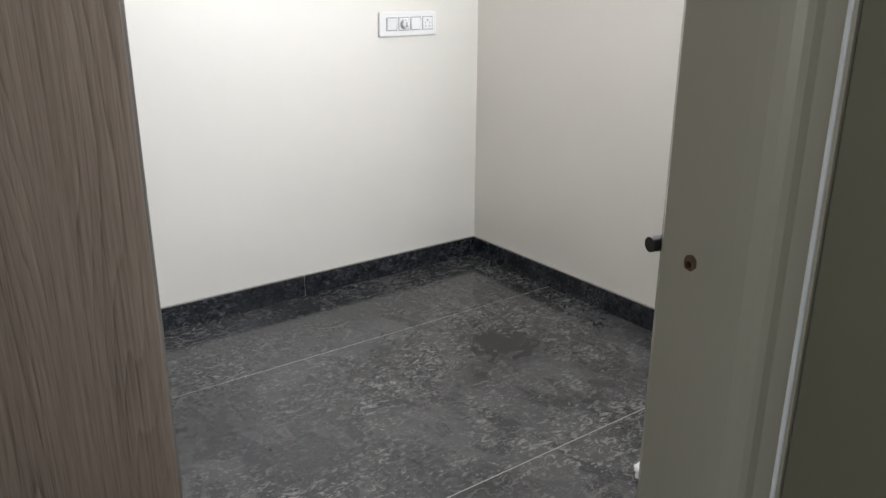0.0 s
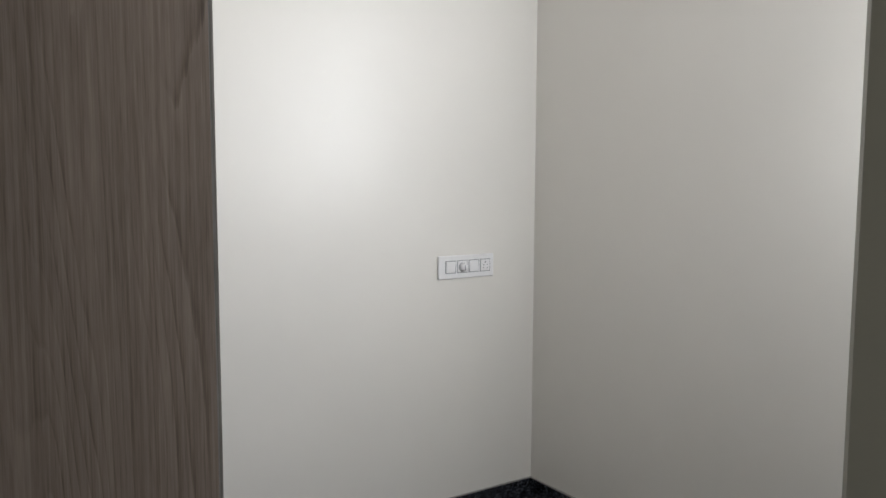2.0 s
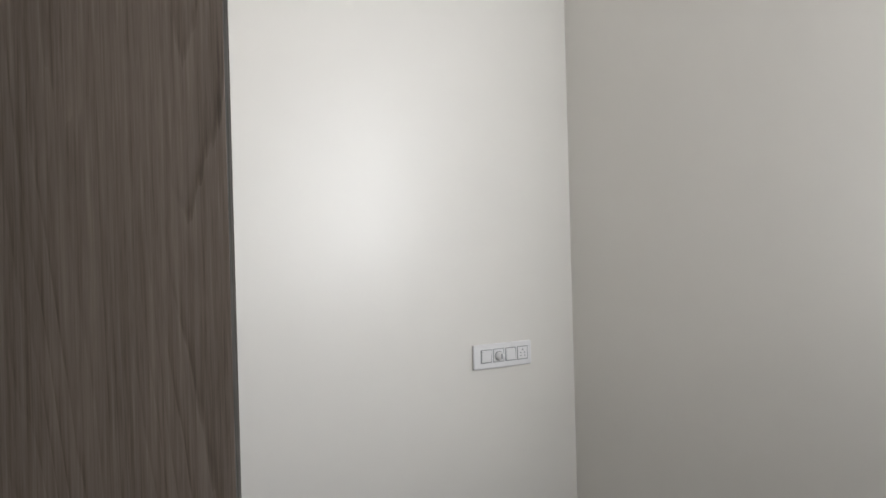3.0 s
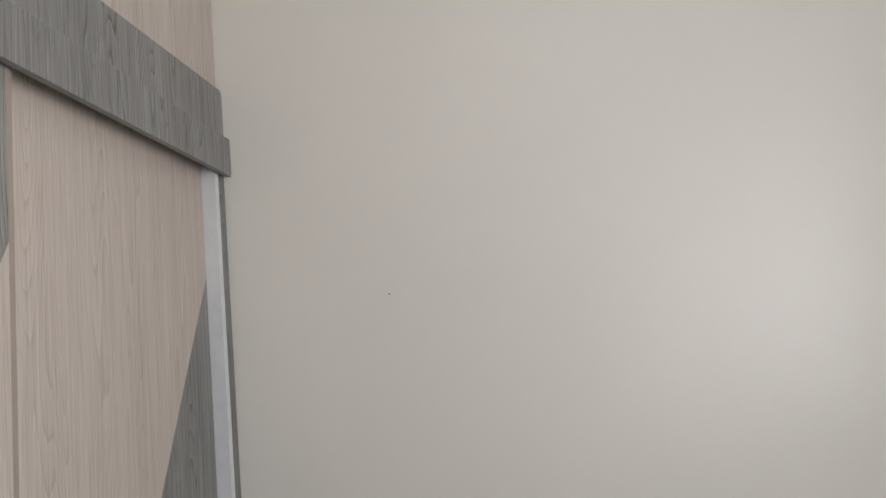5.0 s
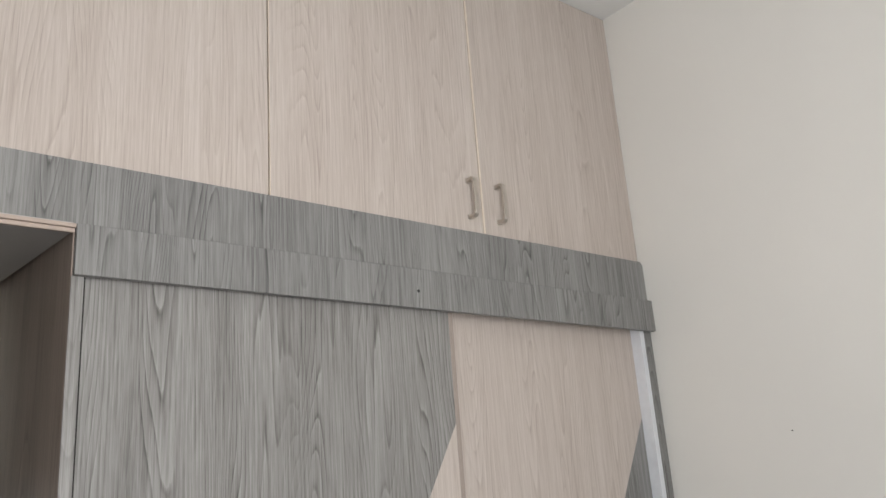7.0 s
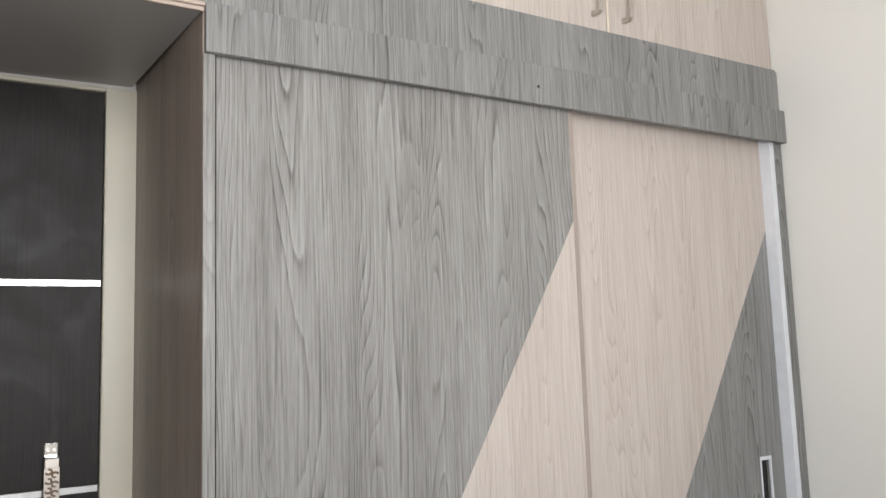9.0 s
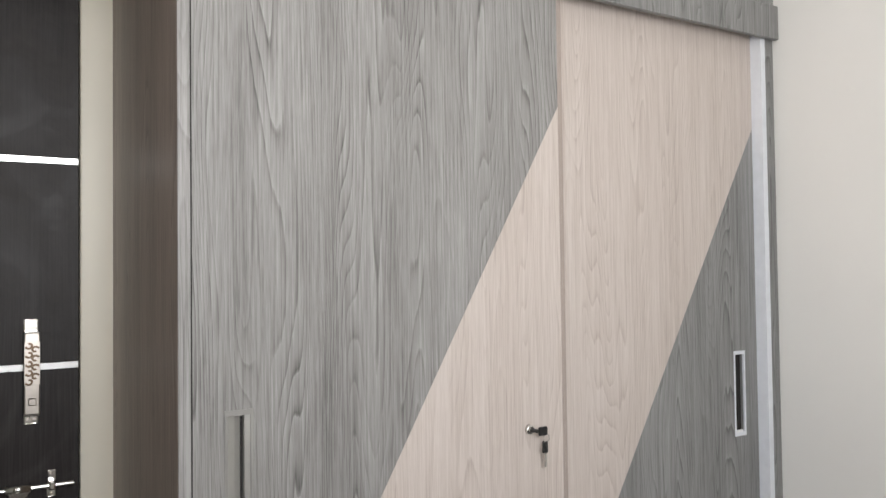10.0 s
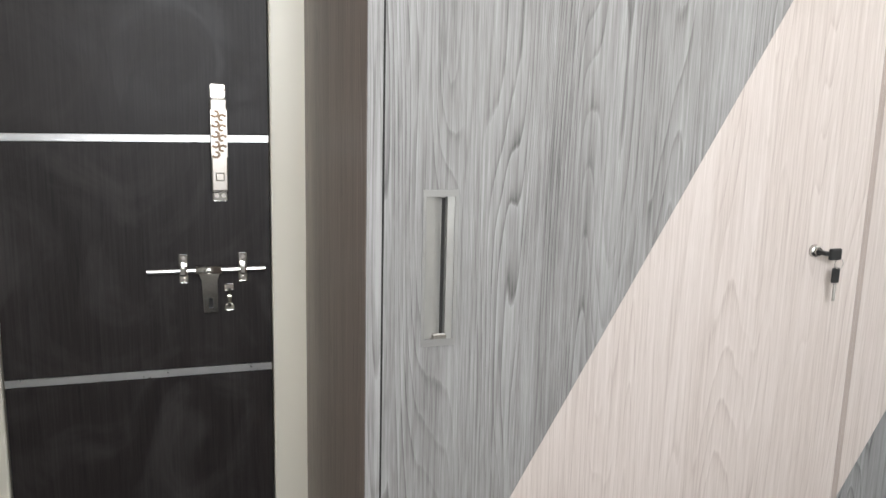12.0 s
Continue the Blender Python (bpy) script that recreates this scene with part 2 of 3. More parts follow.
def board(loops, y0, y1, bevel=0.0):
    """A board in the xz plane between y0 and y1; the loops after the first are holes."""
    bm = bmesh.new()
    edges = []
    for loop in loops:
        vs = [bm.verts.new((x, y0, z)) for x, z in loop]
        edges += [bm.edges.new((vs[i], vs[(i + 1) % len(vs)])) for i in range(len(vs))]
    bmesh.ops.triangle_fill(bm, use_beauty=True, use_dissolve=True, edges=edges)
    faces = list(bm.faces)
    r = bmesh.ops.extrude_face_region(bm, geom=faces)
    bmesh.ops.translate(bm, vec=(0, y1 - y0, 0), verts=[v for v in r["geom"] if isinstance(v, bmesh.types.BMVert)])
    return bm


def rect(x0, x1, z0, z1):
    return [(x0, z0), (x1, z0), (x1, z1), (x0, z1)]


def smooth(ob):
    for p in ob.data.polygons:
        p.use_smooth = True
    return ob


# ---------- structure ----------
H = 2.868          # ceiling
YB = -1.744        # window wall
XD = -2.13         # doorway wall
YW = 0.64          # wall of the dark door
XC = -3.7          # far side of the corridor


def structure(name, bm, mat, label, category="wall"):
    return tagged(link(name, bm, mat), label, category, "", "structure")


structure("wall_east", box(0, 0.15, YB - 0.2, YW + 0.15, -0.05, H), WALL, "smooth cream painted wall with a soft sheen")
bm = bmesh.new()
for x0, x1, z0, z1 in ((-1.37, 0.0, -0.05, H), (XD - 0.16, -1.88, -0.05, H), (-1.88, -1.37, -0.05, 1.2), (-1.88, -1.37, 2.25, H)):
    add_box(bm, x0, x1, YB - 0.2, YB, z0, z1)
structure("wall_south", bm, WALL, "cream painted wall with a narrow window opening")
bm = bmesh.new()
for x0, x1, z0, z1 in ((-1.49, 0.0, -0.05, H), (XD - 0.16, -2.128, -0.05, H), (-2.128, -1.49, 1.996, H)):
    add_box(bm, x0, x1, YW, YW + 0.14, z0, z1)
structure("wall_north", bm, WALL, "cream painted wall behind the wardrobe with a door opening")
# opening at y -1.70 to -1.10 is added for the fill lamp
bm = bmesh.new()
for y0, y1, z0, z1 in ((YB, -1.70, -0.05, H), (-1.10, -0.257, -0.05, H), (0.62, YW, -0.05, H), (-0.257, 0.62, 2.06, H), (-1.70, -1.10, -0.05, 1.0), (-1.70, -1.10, 2.1, H)):
    add_box(bm, XD - 0.16, XD, y0, y1, z0, z1)
structure("wall_west", bm, WALL, "cream painted wall with entry doorway and added opening for a fill lamp")
structure("ceiling", box(XC, 0.15, YB - 0.2, 2.1, H, H + 0.1), WHITE, "flat white painted ceiling", "ceiling")

# corridor outside the doorway
structure("wall_corridor_west", box(XC - 0.1, XC, YB - 0.2, 2.1, -0.05, H), WALL, "plain cream wall of the corridor")
structure("wall_corridor_south", box(XC, XD - 0.16, -0.52, -0.42, -0.05, H), WALL, "plain cream end wall of the corridor")
structure("wall_corridor_east", box(XD - 0.16, XD, YW + 0.14, 2.0, -0.05, H), WALL, "plain cream side wall of the corridor")
bm = bmesh.new()
for x0, x1, z0, z1 in ((XC, -3.4, -0.05, H), (-2.5, XD, -0.05, H), (-3.4, -2.5, -0.05, 0.9), (-3.4, -2.5, 2.1, H)):
    add_box(bm, x0, x1, 2.0, 2.1, z0, z1)
structure("wall_corridor_north", bm, WALL, "plain cream corridor wall with an added opening for daylight")

# floor: bed with recessed joints, slabs on it
floor = structure("floor", box(XC, 0.0, YB, 2.0, -0.06, -0.0008), GROUT, "dusty black granite slab floor with pale joints", "floor")
xs = [0.0, -0.467, -1.283, -2.1, -2.9, XC]
ys = [YB, 0.46, 2.0]
for i in range(len(xs) - 1):
    for j in range(2):
        g = 0.0016
        part("slab", box(xs[i + 1] + g, xs[i] - g, ys[j] + g, ys[j + 1] - g, -0.03, 0.0, bevel=0.0006), FLOOR, floor)

# skirting of black granite, in lengths
skirt = structure("baseboard", box(-0.010, -0.0005, YB, -0.001, 0.0, 0.0805), GROUT, "polished black granite skirting with pale joints", "baseboard")
for y0, y1 in ((-0.9415, 0.0), (YB + 0.001, -0.9445)):
    part("skirting_length", box(-0.014, -0.003, y0, y1, 0.0015, 0.079, bevel=0.0012), SKIRT, skirt)
part("mortar_bed", box(XD, -0.012, YB + 0.0005, YB + 0.010, 0.0, 0.0805), GROUT, skirt)
for x0, x1 in ((-0.4685, -0.0145), (-1.2815, -0.4715), (XD + 0.001, -1.2845)):
    part("skirting_length", box(x0, x1, YB + 0.003, YB + 0.014, 0.0015, 0.079, bevel=0.0012), SKIRT, skirt)

# entry doorway frame: rebated jambs and a head
frame_1 = thing("door_frame_1", "cream painted wooden entry door frame with rebate", "door frame", "", "structure")
for s, yj in ((1, -0.221), (-1, 0.585)):
    bm = bmesh.new()
    prof = [(-2.133, 0.0), (-2.128, -0.004), (-2.128, -0.036), (-2.2535, -0.036), (-2.2535, -0.011), (-2.2465, -0.011), (-2.245, -0.020), (-2.228, -0.020), (-2.2255, -0.013), (-2.222, -0.0085), (-2.216, -0.005), (-2.207, -0.0025), (-2.195, -0.0008), (-2.180, 0.0)]
    lo = [bm.verts.new((x, yj + s * d, 0.0)) for x, d in prof]
    f = bm.faces.new(lo)
    r = bmesh.ops.extrude_face_region(bm, geom=[f])
    bmesh.ops.translate(bm, vec=(0, 0, 2.03), verts=[v for v in r["geom"] if isinstance(v, bmesh.types.BMVert)])
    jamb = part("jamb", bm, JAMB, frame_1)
    part("outer_stop", box(-2.370, -2.254, yj - s * 0.036, yj - s * 0.012, 0.0, 2.03, bevel=0.002), OLIVE, jamb, "dark olive outer edge")
    if s == 1:
        part("pale_bead", box(-2.2510, -2.2475, yj - 0.0115, yj - 0.0085, 0.0, 2.03, bevel=0.0008), CHANNEL, jamb, "pale strip along the rebate")
        bm = bmesh.new()
        for k in range(7):
            a = k * 0.9
            add_rod(bm, (-2.1606 + 0.0022 * math.cos(a), yj - 0.003, 0.916 + 0.003 * math.sin(a)), (-2.1606 + 0.0022 * math.cos(a), yj + 0.0005 + 0.0001 * k, 0.916 + 0.003 * math.sin(a)), 0.0038, sides=9)
        part("bolt_hole", bm, RAWWOOD, jamb, "ragged drilled bolt hole")
        part("hole_bore", rod((-2.1600, yj - 0.002, 0.9145), (-2.1600, yj + 0.0016, 0.9145), 0.0024, sides=10), BLACK, jamb)
        bm = rod((-2.1255, yj - 0.010, 0.921), (-2.1225, yj + 0.0030, 0.921), 0.0064, sides=18)
        part("strike_keeper", bm, BLACK, jamb, "dark metal bolt keeper")
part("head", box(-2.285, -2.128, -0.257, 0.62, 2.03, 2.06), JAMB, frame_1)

# ---------- wardrobe ----------
wardrobe = thing("wardrobe", "built-in sliding wardrobe in grey and beige laminate", "wardrobe")
PX = -1.512
bm = box(PX, PX + 0.0185, 0.005, YW - 0.002, 0.0, 2.028, bevel=0.0008)
for v in bm.verts:
    v.co.x += 0.014 * (v.co.y - 0.005)   # slightly out of square
part("side_panel", bm, BROWN, wardrobe, "brown ash laminate side panel")
part("panel_edge", box(PX + 0.0003, PX + 0.0195, 0.000, 0.005, 0.0, 1.8755), GREY_OAK, wardrobe, "grey oak edge strip")
part("shadow_gap", box(PX + 0.019, PX + 0.035, 0.030, 0.036, 0.0, 1.93), VOID, wardrobe)
part("end_panel", box(-0.032, -0.001, 0.009, YW - 0.002, 0.0, 1.957), GREY_OAK_FASCIA, wardrobe, "dark grey end panel")
part("channel", box(-0.050, -0.033, 0.0085, 0.06, 0.0, 1.957), CHANNEL, wardrobe, "white vertical channel, slightly stained")
part("back_board", box(PX + 0.02, -0.033, YW - 0.012, YW - 0.003, 0.0, 1.957), BROWN, wardrobe)
part("plinth", box(PX + 0.022, -0.051, 0.02, 0.08, 0.0, 0.055), GREY_OAK_FASCIA, wardrobe)
part("top_board", box(PX + 0.02, -0.033, 0.065, YW - 0.013, 1.935, 1.957), BROWN, wardrobe)
part("bottom_track", box(PX + 0.022, -0.051, 0.012, 0.075, 0.056, 0.062), STRIP, wardrobe)


def finger_pull(x0, x1, z0, z1, yf, parent, flip):
    """A flush sliding-door pull: rim, hollow cup with a sloped floor, dark slot."""
    w, d = x1 - x0, 0.011
    rim = 0.0045
    bm = board([rect(x0, x1, z0, z1), rect(x0 + rim, x1 - rim, z0 + 0.009, z1 - 0.009)], yf - 0.0015, yf + 0.004)
    part("pull_rim", bm, RIM if not flip else CHANNEL, parent, "flush metal pull")
    bm = bmesh.new()
    a, c = x0 + rim, x1 - rim
    pts = [(a, yf + 0.0015), (a + 0.35 * (c - a), yf + 0.006), (a + 0.60 * (c - a), yf + d), (a + 0.74 * (c - a), yf + d), (a + 0.76 * (c - a), yf + 0.002), (c, yf + 0.001)]
    if flip:
        pts = [(a, yf + d), (a + 0.45 * (c - a), yf + d), (a + 0.5 * (c - a), yf + 0.006), (a + 0.62 * (c - a), yf + 0.006), (a + 0.66 * (c - a), yf + d), (c, yf + d)]
    lo = [bm.verts.new((x, y, z0 + 0.009)) for x, y in pts]
    hi = [bm.verts.new((x, y, z1 - 0.009)) for x, y in pts]
    for i in range(len(pts) - 1):
        bm.faces.new((lo[i], lo[i + 1], hi[i + 1], hi[i]))
    part("pull_cup", bm, CUP if not flip else VOID, parent)
    sx = a + 0.62 * (c - a)
    if not flip:
        part("pull_slot", box(sx, sx + 0.0045, yf + 0.0095, yf + 0.0108, z0 + 0.012, z1 - 0.012), VOID, parent, "dark slot of the pull")
        part("pull_end", box(a + 0.3 * (c - a), c - 0.006, yf + 0.0005, yf + 0.009, z0 + 0.008, z0 + 0.016, bevel=0.002), STEEL, parent, "bright end cap")
    else:
        part("pull_end", box(a + 0.1 * (c - a), c - 0.003, yf + 0.0005, yf + 0.009, z0 + 0.008, z0 + 0.014, bevel=0.002), PLASTIC, parent)


# left leaf, in front: grey above the slanted joint, beige below it
L0, L1, LF, LB = -1.4870, -0.7165, 0.012, 0.030
cut = lambda x: 1.642 + 1.757 * (x + 0.719)
pull = (-1.436, -1.388, 0.858, 1.067)
left_leaf = part("sliding_door", board([[(L0, cut(L0)), (L1, cut(L1)), (L1, 1.93), (L0, 1.93)], rect(pull[0] + 0.002, pull[1] - 0.002, pull[2] + 0.004, pull[3] - 0.004)], LF, LB), GREY_OAK, wardrobe, "grey oak sliding door with slanted beige field")
part("light_field", board([[(L0, 0.064), (L1, 0.064), (L1, cut(L1) - 0.0006), (L0, cut(L0) - 0.0006)]], LF, LB), BEIGE_OAK, left_leaf, "beige oak laminate field")
part("edge_lipping", box(L1 - 0.0060, L1 - 0.0004, LF - 0.0007, LF + 0.004, 0.064, 1.93, bevel=0.0005), LEAF_EDGE, left_leaf, "beige-brown edge lipping")
part("edge_band", box(L1 + 0.0002, L1 + 0.0075, LF + 0.0015, LB, 0.064, 1.93), LEAF_EDGE, left_leaf, "brown edge of the sliding door")
# black strip put in the gap beside the leaf to paint its shade
part("brush_seal", box(-1.4924, -1.4872, LF - 0.001, LB, 0.064, 1.93), VOID, left_leaf, "dark strip standing in for the shaded gap")
part("pull_back", box(pull[0], pull[1], LB - 0.004, LB - 0.001, pull[2], pull[3]), VOID, left_leaf)
finger_pull(*pull, LF, left_leaf, False)
# lock with two keys
lx, lz = -0.812, 0.967
lock = part("lock", smooth(part("rosette", rod((lx, LF - 0.006, lz), (lx, LF, lz), 0.0085, 0.010, sides=24), STEEL, left_leaf, "round steel lock")).data and rod((lx, LF - 0.011, lz), (lx, LF - 0.006, lz), 0.0062, sides=20), STEEL, left_leaf)
bm = box(lx + 0.004, lx + 0.026, LF - 0.030, LF - 0.024, lz - 0.010, lz + 0.008, bevel=0.0028, segments=2)
add_box(bm, lx - 0.003, lx + 0.006, LF - 0.028, LF - 0.010, lz - 0.003, lz + 0.003, bevel=0.001)
part("key_bow", bm, BLACK, left_leaf, "black plastic key bow")
bm = bmesh.new()
for k in range(14):
    a0, a1 = k * math.tau / 14, (k + 1) * math.tau / 14
    add_rod(bm, (lx + 0.024 + 0.008 * math.cos(a0), LF - 0.027, lz - 0.016 + 0.008 * math.sin(a0)), (lx + 0.024 + 0.008 * math.cos(a1), LF - 0.027, lz - 0.016 + 0.008 * math.sin(a1)), 0.0008, sides=6)
part("key_ring", bm, STEEL, left_leaf)
part("spare_key_bow", box(lx + 0.014, lx + 0.028, LF - 0.028, LF - 0.0235, lz - 0.046, lz - 0.022, bevel=0.0025, segments=2), BLACK, left_leaf, "black hanging spare key")
part("spare_key_blade", box(lx + 0.0185, lx + 0.0245, LF - 0.0268, LF - 0.0248, lz - 0.074, lz - 0.047, bevel=0.0006), STEEL, left_leaf)

# right leaf, behind: beige above, grey below the joint
R0, R1, RF, RB = -0.745, -0.0505, 0.040, 0.058
cut2 = lambda x: 1.640 + 1.77 * (x + 0.055)
pull2 = (-0.141, -0.099, 0.868, 1.081)
right_leaf = part("sliding_door", board([[(R0, cut2(R0)), (R1, cut2(R1)), (R1, 1.93), (R0, 1.93)]], RF, RB), BEIGE_OAK, wardrobe, "beige oak sliding door with slanted grey field")
part("grey_field", board([[(R0, 0.064), (R1, 0.064), (R1, cut2(R1) - 0.0006), (R0, cut2(R0) - 0.0006)], rect(pull2[0] + 0.002, pull2[1] - 0.002, pull2[2] + 0.004, pull2[3] - 0.004)], RF, RB), GREY_OAK_FASCIA, right_leaf, "grey oak laminate field")
part("pull_back", box(pull2[0], pull2[1], RB - 0.004, RB - 0.001, pull2[2], pull2[3]), VOID, right_leaf)
finger_pull(*pull2, RF, right_leaf, True)

# fascia boards above the sliding doors
fascia = thing("wardrobe_fascia", "grey oak fascia of two overlapping boards above wardrobe", "fascia")
part("upper_board", board([[(XD + 0.001, 1.9575), (-0.001, 1.9575), (-0.001, 2.068), (-0.010, 2.0765), (XD + 0.001, 2.0765)]], 0.004, 0.0145), GREY_OAK_FASCIA, fascia)
part("lower_board", box(-1.510, -0.001, -0.010, 0.0035, 1.876, 1.962, bevel=0.0008), GREY_OAK_FASCIA, fascia)

part("knot_hole", rod((-0.818, -0.0106, 1.913), (-0.818, -0.008, 1.913), 0.0035, sides=10), BLACK, fascia)

# soffit above the passage
soffit = thing("soffit_panel", "grey laminated board lining the passage ceiling", "panel")
bm = bmesh.new()
q = [(XD + 0.001, 0.0035, 1.9505), (PX - 0.001, 0.0035, 1.9505), (PX - 0.001, YW - 0.001, 2.006), (XD + 0.001, YW - 0.001, 1.996)]
f = bm.faces.new([bm.verts.new(v) for v in q])
r = bmesh.ops.extrude_face_region(bm, geom=[f])
bmesh.ops.translate(bm, vec=(0, 0, 0.016), verts=[v for v in r["geom"] if isinstance(v, bmesh.types.BMVert)])
part("board", bm, SOFFIT, soffit)
part("edge_band", box(XD + 0.001, PX + 0.002, -0.006, 0.0030, 1.9555, 1.9625, bevel=0.001), EDGE, soffit, "pale plywood front edge")
part("edge_ply", box(XD + 0.001, PX + 0.001, -0.003, 0.0030, 1.9475, 1.9550, bevel=0.001), EDGE, soffit)

# ---------- loft cabinets ----------
def bow_handle(x, z0, z1, yf, parent):
    """A bent flat-bar handle with two feet."""
    bm = bmesh.new()
    w, off = 0.0062, 0.028
    path = [(-0.003, z1 - 0.001), (-off + 0.008, z1), (-off, z1 - 0.006), (-off - 0.002, z1 - 0.014), (-off - 0.002, z0 + 0.014), (-off, z0 + 0.006), (-off + 0.008, z0), (-0.003, z0 + 0.001)]
    inner = [(-0.003, z1 - 0.010), (-off + 0.010, z1 - 0.007), (-off + 0.006, z1 - 0.012), (-off + 0.004, z1 - 0.018), (-off + 0.004, z0 + 0.018), (-off + 0.006, z0 + 0.012), (-off + 0.010, z0 + 0.007), (-0.003, z0 + 0.010)]
    rings = []
    for (y, z), (yi, zi) in zip(path, inner):
        rings.append([bm.verts.new((x - w, yf + y, z)), bm.verts.new((x + w, yf + y, z)), bm.verts.new((x + w, yf + yi, zi)), bm.verts.new((x - w, yf + yi, zi))])
    for a, b in zip(rings, rings[1:]):
        for i in range(4):
            bm.faces.new((a[i], a[(i + 1) % 4], b[(i + 1) % 4], b[i]))
    bm.faces.new(rings[0]), bm.faces.new(rings[-1])
    bmesh.ops.bevel(bm, geom=list(bm.edges), offset=0.0008, segments=1, affect="EDGES")
    for z in (z0 + 0.0055, z1 - 0.0055):
        add_box(bm, x - 0.0075, x + 0.0075, yf - 0.004, yf - 0.0002, z - 0.0065, z + 0.0065, bevel=0.0012)
    part("handle", bm, NICKEL, parent, "satin nickel bow handle")


LFY = 0.017
for x0, x1, hs, seam in ((-1.1500, -0.0015, (-0.628, -0.534), -0.5835), (XD + 0.001, -1.1538, (-1.763, -1.676), -1.721)):
    loft = thing("loft_cabinet", "beige oak loft cabinet with two hinged doors", "cabinet", "loft cabinets")
    part("carcass", box(x0, x1, LFY + 0.02, YW - 0.002, 2.030, H - 0.001), VOID, loft)
    g0, g1 = (0.0046, 0.0032) if seam > -1 else (0.0022, 0.0022)
    for d0, d1, hx in ((x0 + 0.0008, seam - g0, hs[0]), (seam + g1, x1 - 0.0004, hs[1])):
        dr = part("door", box(d0, d1, LFY, LFY + 0.018, 2.035, H - 0.003, bevel=0.0008), BEIGE_OAK, loft)
        bow_handle(hx, 2.113, 2.215, LFY, dr)
    if seam > -1:
        part("seam_band", box(seam - 0.0028, seam + 0.0022, LFY - 0.0006, LFY + 0.012, 2.035, H - 0.003), SEAMBAND, loft)
        part("edge_band", box(x0 - 0.0012, x0 + 0.0006, LFY - 0.0004, LFY + 0.012, 2.035, H - 0.003), SEAMBAND, loft, "pale door edge band")

# ---------- dark door ----------
door = thing("door_1", "closed espresso veneer door with bright horizontal strips", "door", "", "structure")
DX0, DX1, DZ = -2.066, -1.5725, 1.983
DF = YW - 0.002
levels = (1.543, 1.096, 0.6335, 0.18)
tops = (DZ,) + tuple(z - 0.0085 for z in levels)
bottoms = tuple(z + 0.0085 for z in levels) + (0.006,)
part("leaf", box(DX0 + 0.001, DX1 - 0.001, DF + 0.004, DF + 0.036, 0.005, DZ), DARK_DOOR, door)
for a, b in zip(tops, bottoms):
    part("panel", box(DX0, DX1, DF, DF + 0.006, b, a, bevel=0.0008), DARK_DOOR, door)
for z in levels:
    part("strip", box(DX0, DX1, DF - 0.0005, DF + 0.004, z - 0.0075, z + 0.0075, bevel=0.001), STRIP, door, "bright aluminium strip")
frame_2 = thing("door_frame_2", "cream painted frame around the dark door", "door frame", "", "structure")
part("jamb", box(DX1 + 0.002, -1.4905, DF - 0.012, YW + 0.10, 0.0, 1.995, bevel=0.004, segments=2), FRAME, frame_2)
part("jamb", box(-2.127, DX0 - 0.002, DF - 0.012, YW + 0.10, 0.0, 1.995, bevel=0.004, segments=2), FRAME, frame_2)
part("head", box(DX0 - 0.002, DX1 + 0.002, DF - 0.011, YW + 0.10, DZ + 0.002, 1.995, bevel=0.003), FRAME, frame_2)
structure("wall_bathroom", box(-2.2, -1.45, YW + 0.2, YW + 0.25, -0.05, H), WALL, "plain wall closing the space behind the door")

# pull handle, upright strap with square boss
px = -1.6665
pull_handle = part("pull_handle", box(px - 0.0155, px + 0.0155, DF - 0.030, DF - 0.024, 0.998, 1.172, bevel=0.003, segments=2), NICKEL, door, "polished steel strap pull handle")
for z0, z1 in ((1.172, 1.199), (0.976, 0.998)):
    zc = (z0 + z1) / 2
    part("fixing_plate", box(px - 0.014, px + 0.014, DF - 0.004, DF - 0.0005, z0, z1, bevel=0.002), STEEL, pull_handle)
    for dx in (-0.006, 0.006):
        part("screw", rod((px + dx, DF - 0.006, zc), (px + dx, DF - 0.004, zc), 0.0038, sides=12), NICKEL, pull_handle)
part("strap_leg", box(px - 0.0145, px + 0.0145, DF - 0.027, DF - 0.001, 1.166, 1.173, bevel=0.002), STEEL, pull_handle)
part("strap_leg", box(px - 0.0145, px + 0.0145, DF - 0.027, DF - 0.001, 0.995, 1.002, bevel=0.002), STEEL, pull_handle)
part("boss", box(px - 0.008, px + 0.008, DF - 0.0345, DF - 0.030, 1.018, 1.034, bevel=0.002), NICKEL, pull_handle)
part("relief_ground", box(px - 0.0150, px + 0.0150, DF - 0.0310, DF - 0.0298, 1.062, 1.152, bevel=0.0004), NICKEL, pull_handle, "worn ornament field")
for k in range(9):
    # scrolls, each a half turn, in two staggered rows
    zc, xc, a0 = 1.069 + k * 0.0095, px + (0.0055 if k % 2 else -0.0055), (0.4 if k % 2 else 3.5)
    bm = bmesh.new()
    for n in range(9):
        r0, r1 = 0.0078 - 0.0005 * n, 0.0078 - 0.0005 * (n + 1)
        b0, b1 = a0 + n * 0.55, a0 + (n + 1) * 0.55
        add_rod(bm, (xc + r0 * math.cos(b0), DF - 0.0318, zc + r0 * math.sin(b0)), (xc + r1 * math.cos(b1), DF - 0.0318, zc + r1 * math.sin(b1)), 0.0022, sides=6)
    part("scroll", bm, BRASS, pull_handle)

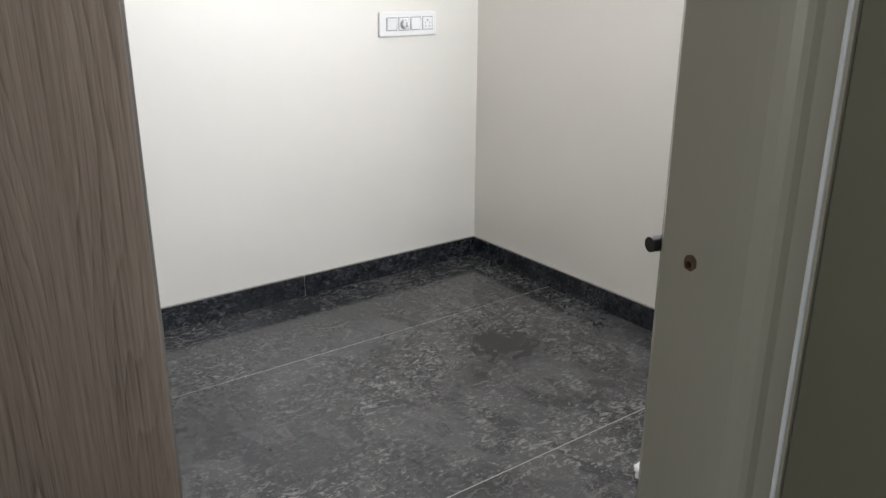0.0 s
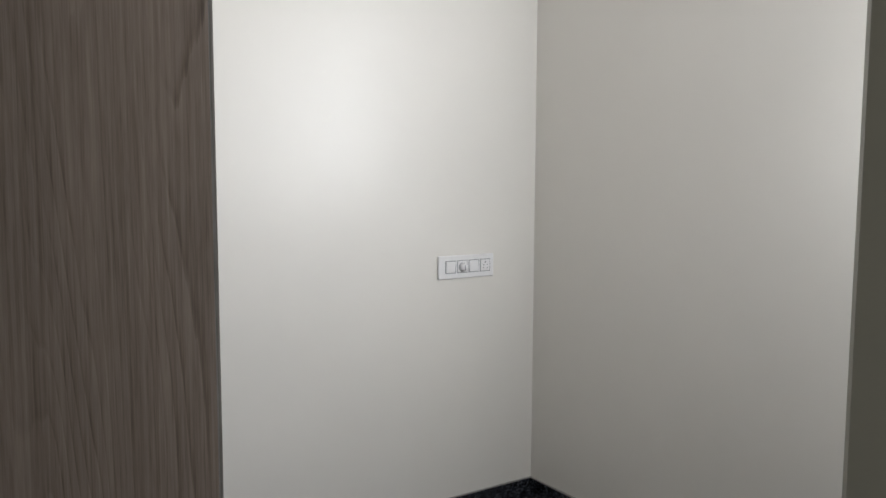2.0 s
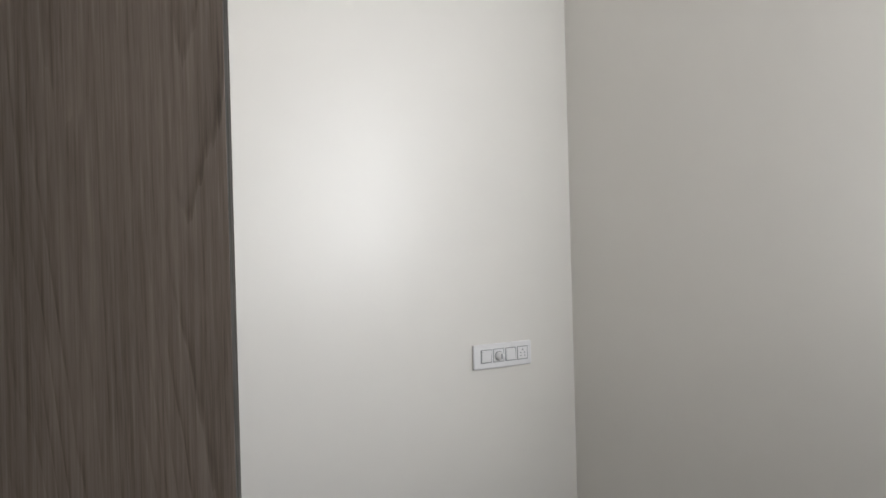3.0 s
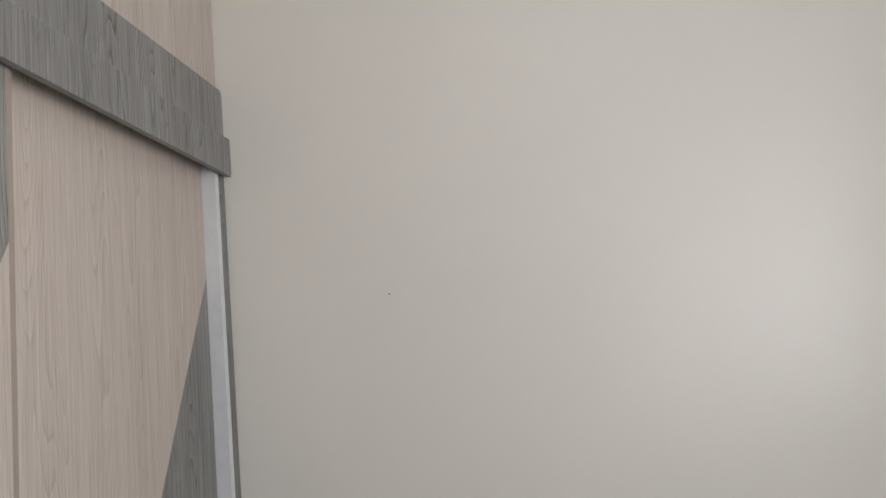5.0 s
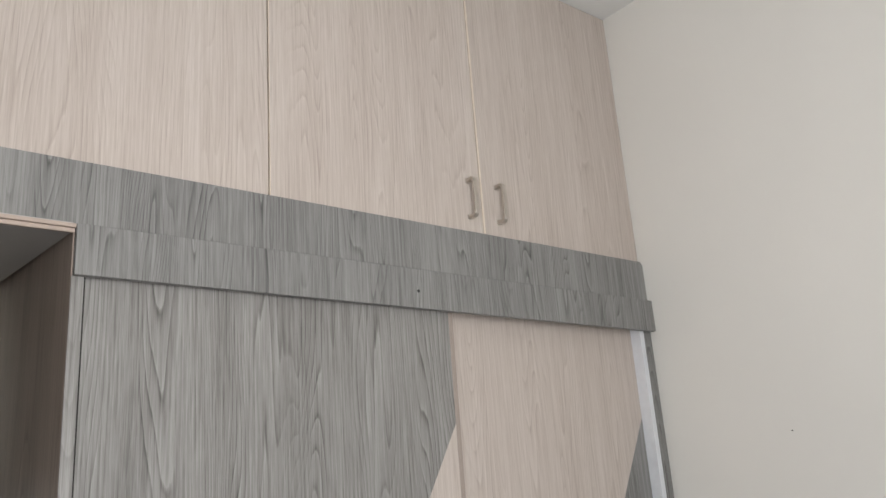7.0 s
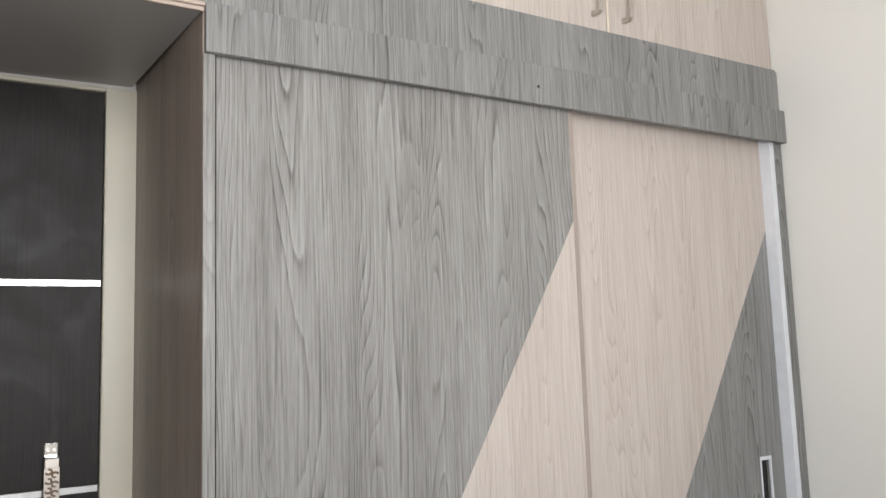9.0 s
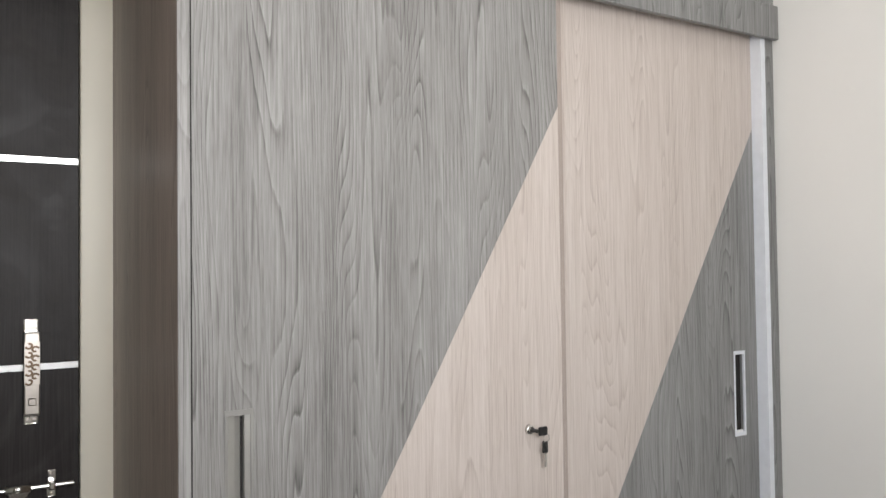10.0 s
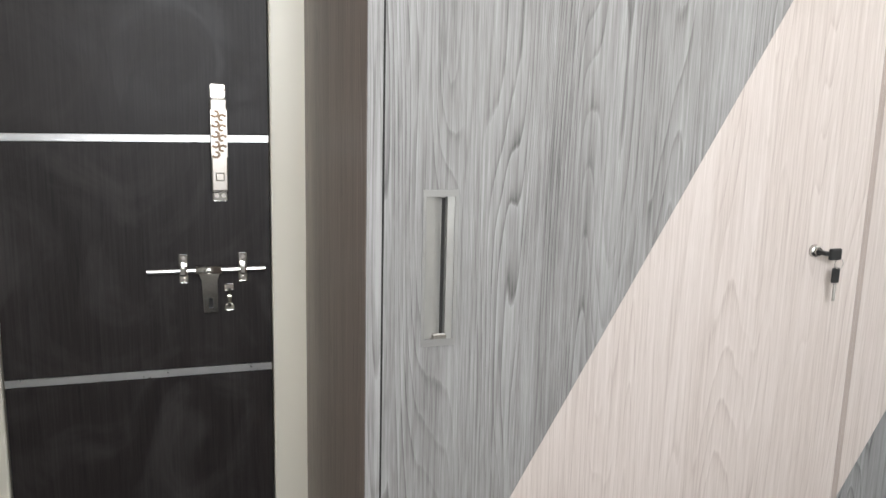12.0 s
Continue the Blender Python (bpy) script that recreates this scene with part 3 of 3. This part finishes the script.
# sliding bolt with hasp tail, and its staple
bz, by = 0.843, DF - 0.016
bolt = part("door_bolt", smooth(part("rod_sleeve", rod((-1.716, by, bz), (-1.668, by - 0.002, bz), 0.0105), STEEL, door)).data and rod((-1.806, by, bz), (-1.5845, by, bz), 0.0058), STEEL, door, "polished steel sliding bolt")
for bx in (-1.739, -1.627):
    bm = bmesh.new()
    add_box(bm, bx - 0.0085, bx + 0.0085, DF - 0.004, DF - 0.0005, bz - 0.027, bz + 0.030, bevel=0.002)
    add_box(bm, bx - 0.007, bx + 0.007, DF - 0.024, DF - 0.002, bz - 0.010, bz + 0.010, bevel=0.004, segments=2)
    part("bracket", bm, STEEL, bolt)
    for dz in (-0.020, 0.022):
        part("screw", rod((bx, DF - 0.006, bz + dz), (bx, DF - 0.004, bz + dz), 0.0035, sides=12), NICKEL, bolt)
tail = [(-1.711, bz - 0.005), (-1.672, bz - 0.005), (-1.677, bz - 0.018), (-1.677, bz - 0.083), (-1.703, bz - 0.083), (-1.706, bz - 0.018)]
lean = Matrix.Rotation(radians(2), 3, "X")
for name, bm, mat in (("hasp_tail", board([tail[::-1], rect(-1.694, -1.686, bz - 0.074, bz - 0.054)], DF - 0.028, DF - 0.024), STEEL),
                      ("hasp_slot", box(-1.695, -1.685, DF - 0.0242, DF - 0.0236, bz - 0.075, bz - 0.053), BLACK)):
    bmesh.ops.rotate(bm, cent=(0, DF - 0.026, bz), matrix=lean, verts=bm.verts)
    part(name, bm, mat, bolt)
bm = box(-1.663, -1.645, DF - 0.004, DF - 0.0005, bz - 0.046, bz - 0.032, bevel=0.002)
add_box(bm, -1.663, -1.645, DF - 0.004, DF - 0.0005, bz - 0.086, bz - 0.074, bevel=0.002)
add_rod(bm, (-1.654, DF - 0.003, bz - 0.044), (-1.654, DF - 0.016, bz - 0.054), 0.0042, sides=10)
add_rod(bm, (-1.654, DF - 0.016, bz - 0.054), (-1.654, DF - 0.016, bz - 0.066), 0.0045, sides=10)
add_rod(bm, (-1.654, DF - 0.016, bz - 0.066), (-1.654, DF - 0.003, bz - 0.076), 0.0042, sides=10)
part("staple", bm, STEEL, bolt)

# ---------- switch plate ----------
plate = thing("switch_plate", "white switch plate with fan regulator and socket on wall", "switch")
SY0, SY1, SZ0, SZ1 = -1.538, -1.289, 0.909, 0.995
bm = bmesh.new()
add_box(bm, -0.011, -0.0005, SY0, SY1, SZ0, SZ1, bevel=0.005, segments=3)
part("face_plate", bm, PLASTIC, plate)
mw = 0.046
for k in range(4):
    yc = -1.3405 - k * 0.0520
    zc = 0.953
    part("module_gap", box(-0.0118, -0.010, yc - mw / 2, yc + mw / 2, zc - 0.0235, zc + 0.0235), GREYPLASTIC, plate)
    if k in (0, 2):
        bm = box(-0.0155, -0.0105, yc - 0.0200, yc + 0.0200, zc - 0.0205, zc + 0.0205, bevel=0.0015)
        bmesh.ops.rotate(bm, cent=(-0.0125, yc, zc), matrix=Matrix.Rotation(radians(-4 if k == 0 else 4), 3, "Y"), verts=bm.verts)
        part("rocker", bm, PLASTIC, plate)
    else:
        part("module", box(-0.0135, -0.0105, yc - 0.0205, yc + 0.0205, zc - 0.021, zc + 0.021, bevel=0.001), PLASTIC, plate)
    if k == 1:
        smooth(part("regulator_knob", rod((-0.0135, yc, zc - 0.002), (-0.031, yc, zc - 0.002), 0.0150, 0.0118, sides=28), PLASTIC, plate, "round fan regulator knob"))
        part("knob_ring", rod((-0.0136, yc, zc - 0.002), (-0.0146, yc, zc - 0.002), 0.0168, sides=28), GREYPLASTIC, plate)
        part("knob_grip", box(-0.0335, -0.0308, yc - 0.0025, yc + 0.0025, zc - 0.011, zc + 0.007, bevel=0.001), GREYPLASTIC, plate)
    if k == 3:
        for dy, dz, rr in ((0, 0.011, 0.0032), (-0.0085, 0.001, 0.0022), (0.0085, 0.001, 0.0022), (-0.0085, -0.010, 0.0025), (0.0085, -0.010, 0.0025)):
            part("socket_hole", rod((-0.0139, yc + dy, zc + dz), (-0.0132, yc + dy, zc + dz), rr, sides=12), GREYPLASTIC, plate)

# ---------- small things ----------
cover = thing("junction_cover", "round cream blank cover high on the wall", "cover plate")
smooth(part("disc", rod((-0.004, -0.945, 2.467), (-0.0003, -0.945, 2.467), 0.040, 0.042, sides=40), WALL, cover))
part("gap_ring", rod((-0.0012, -0.945, 2.467), (-0.0002, -0.945, 2.467), 0.0435, sides=40), GREYPLASTIC, cover)
tagged(link("nail", rod((-0.004, -0.347, 1.577), (0.002, -0.347, 1.577), 0.0014, sides=8), BLACK), "tiny dark nail head in the cream wall", "nail")

bm = bmesh.new()
bmesh.ops.create_icosphere(bm, subdivisions=3, radius=0.03)
for v in bm.verts:
    n = noise.noise(v.co * 60) * 0.010 + noise.noise(v.co * 140) * 0.005
    v.co += v.co.normalized() * n
    v.co.z = max(v.co.z * 0.7, -0.015)
bmesh.ops.translate(bm, vec=(-1.497, -1.075, 0.0152), verts=bm.verts)
tagged(link("crumpled_wrapper", bm, PLASTIC), "small crumpled white plastic wrapper on the floor", "wrapper")
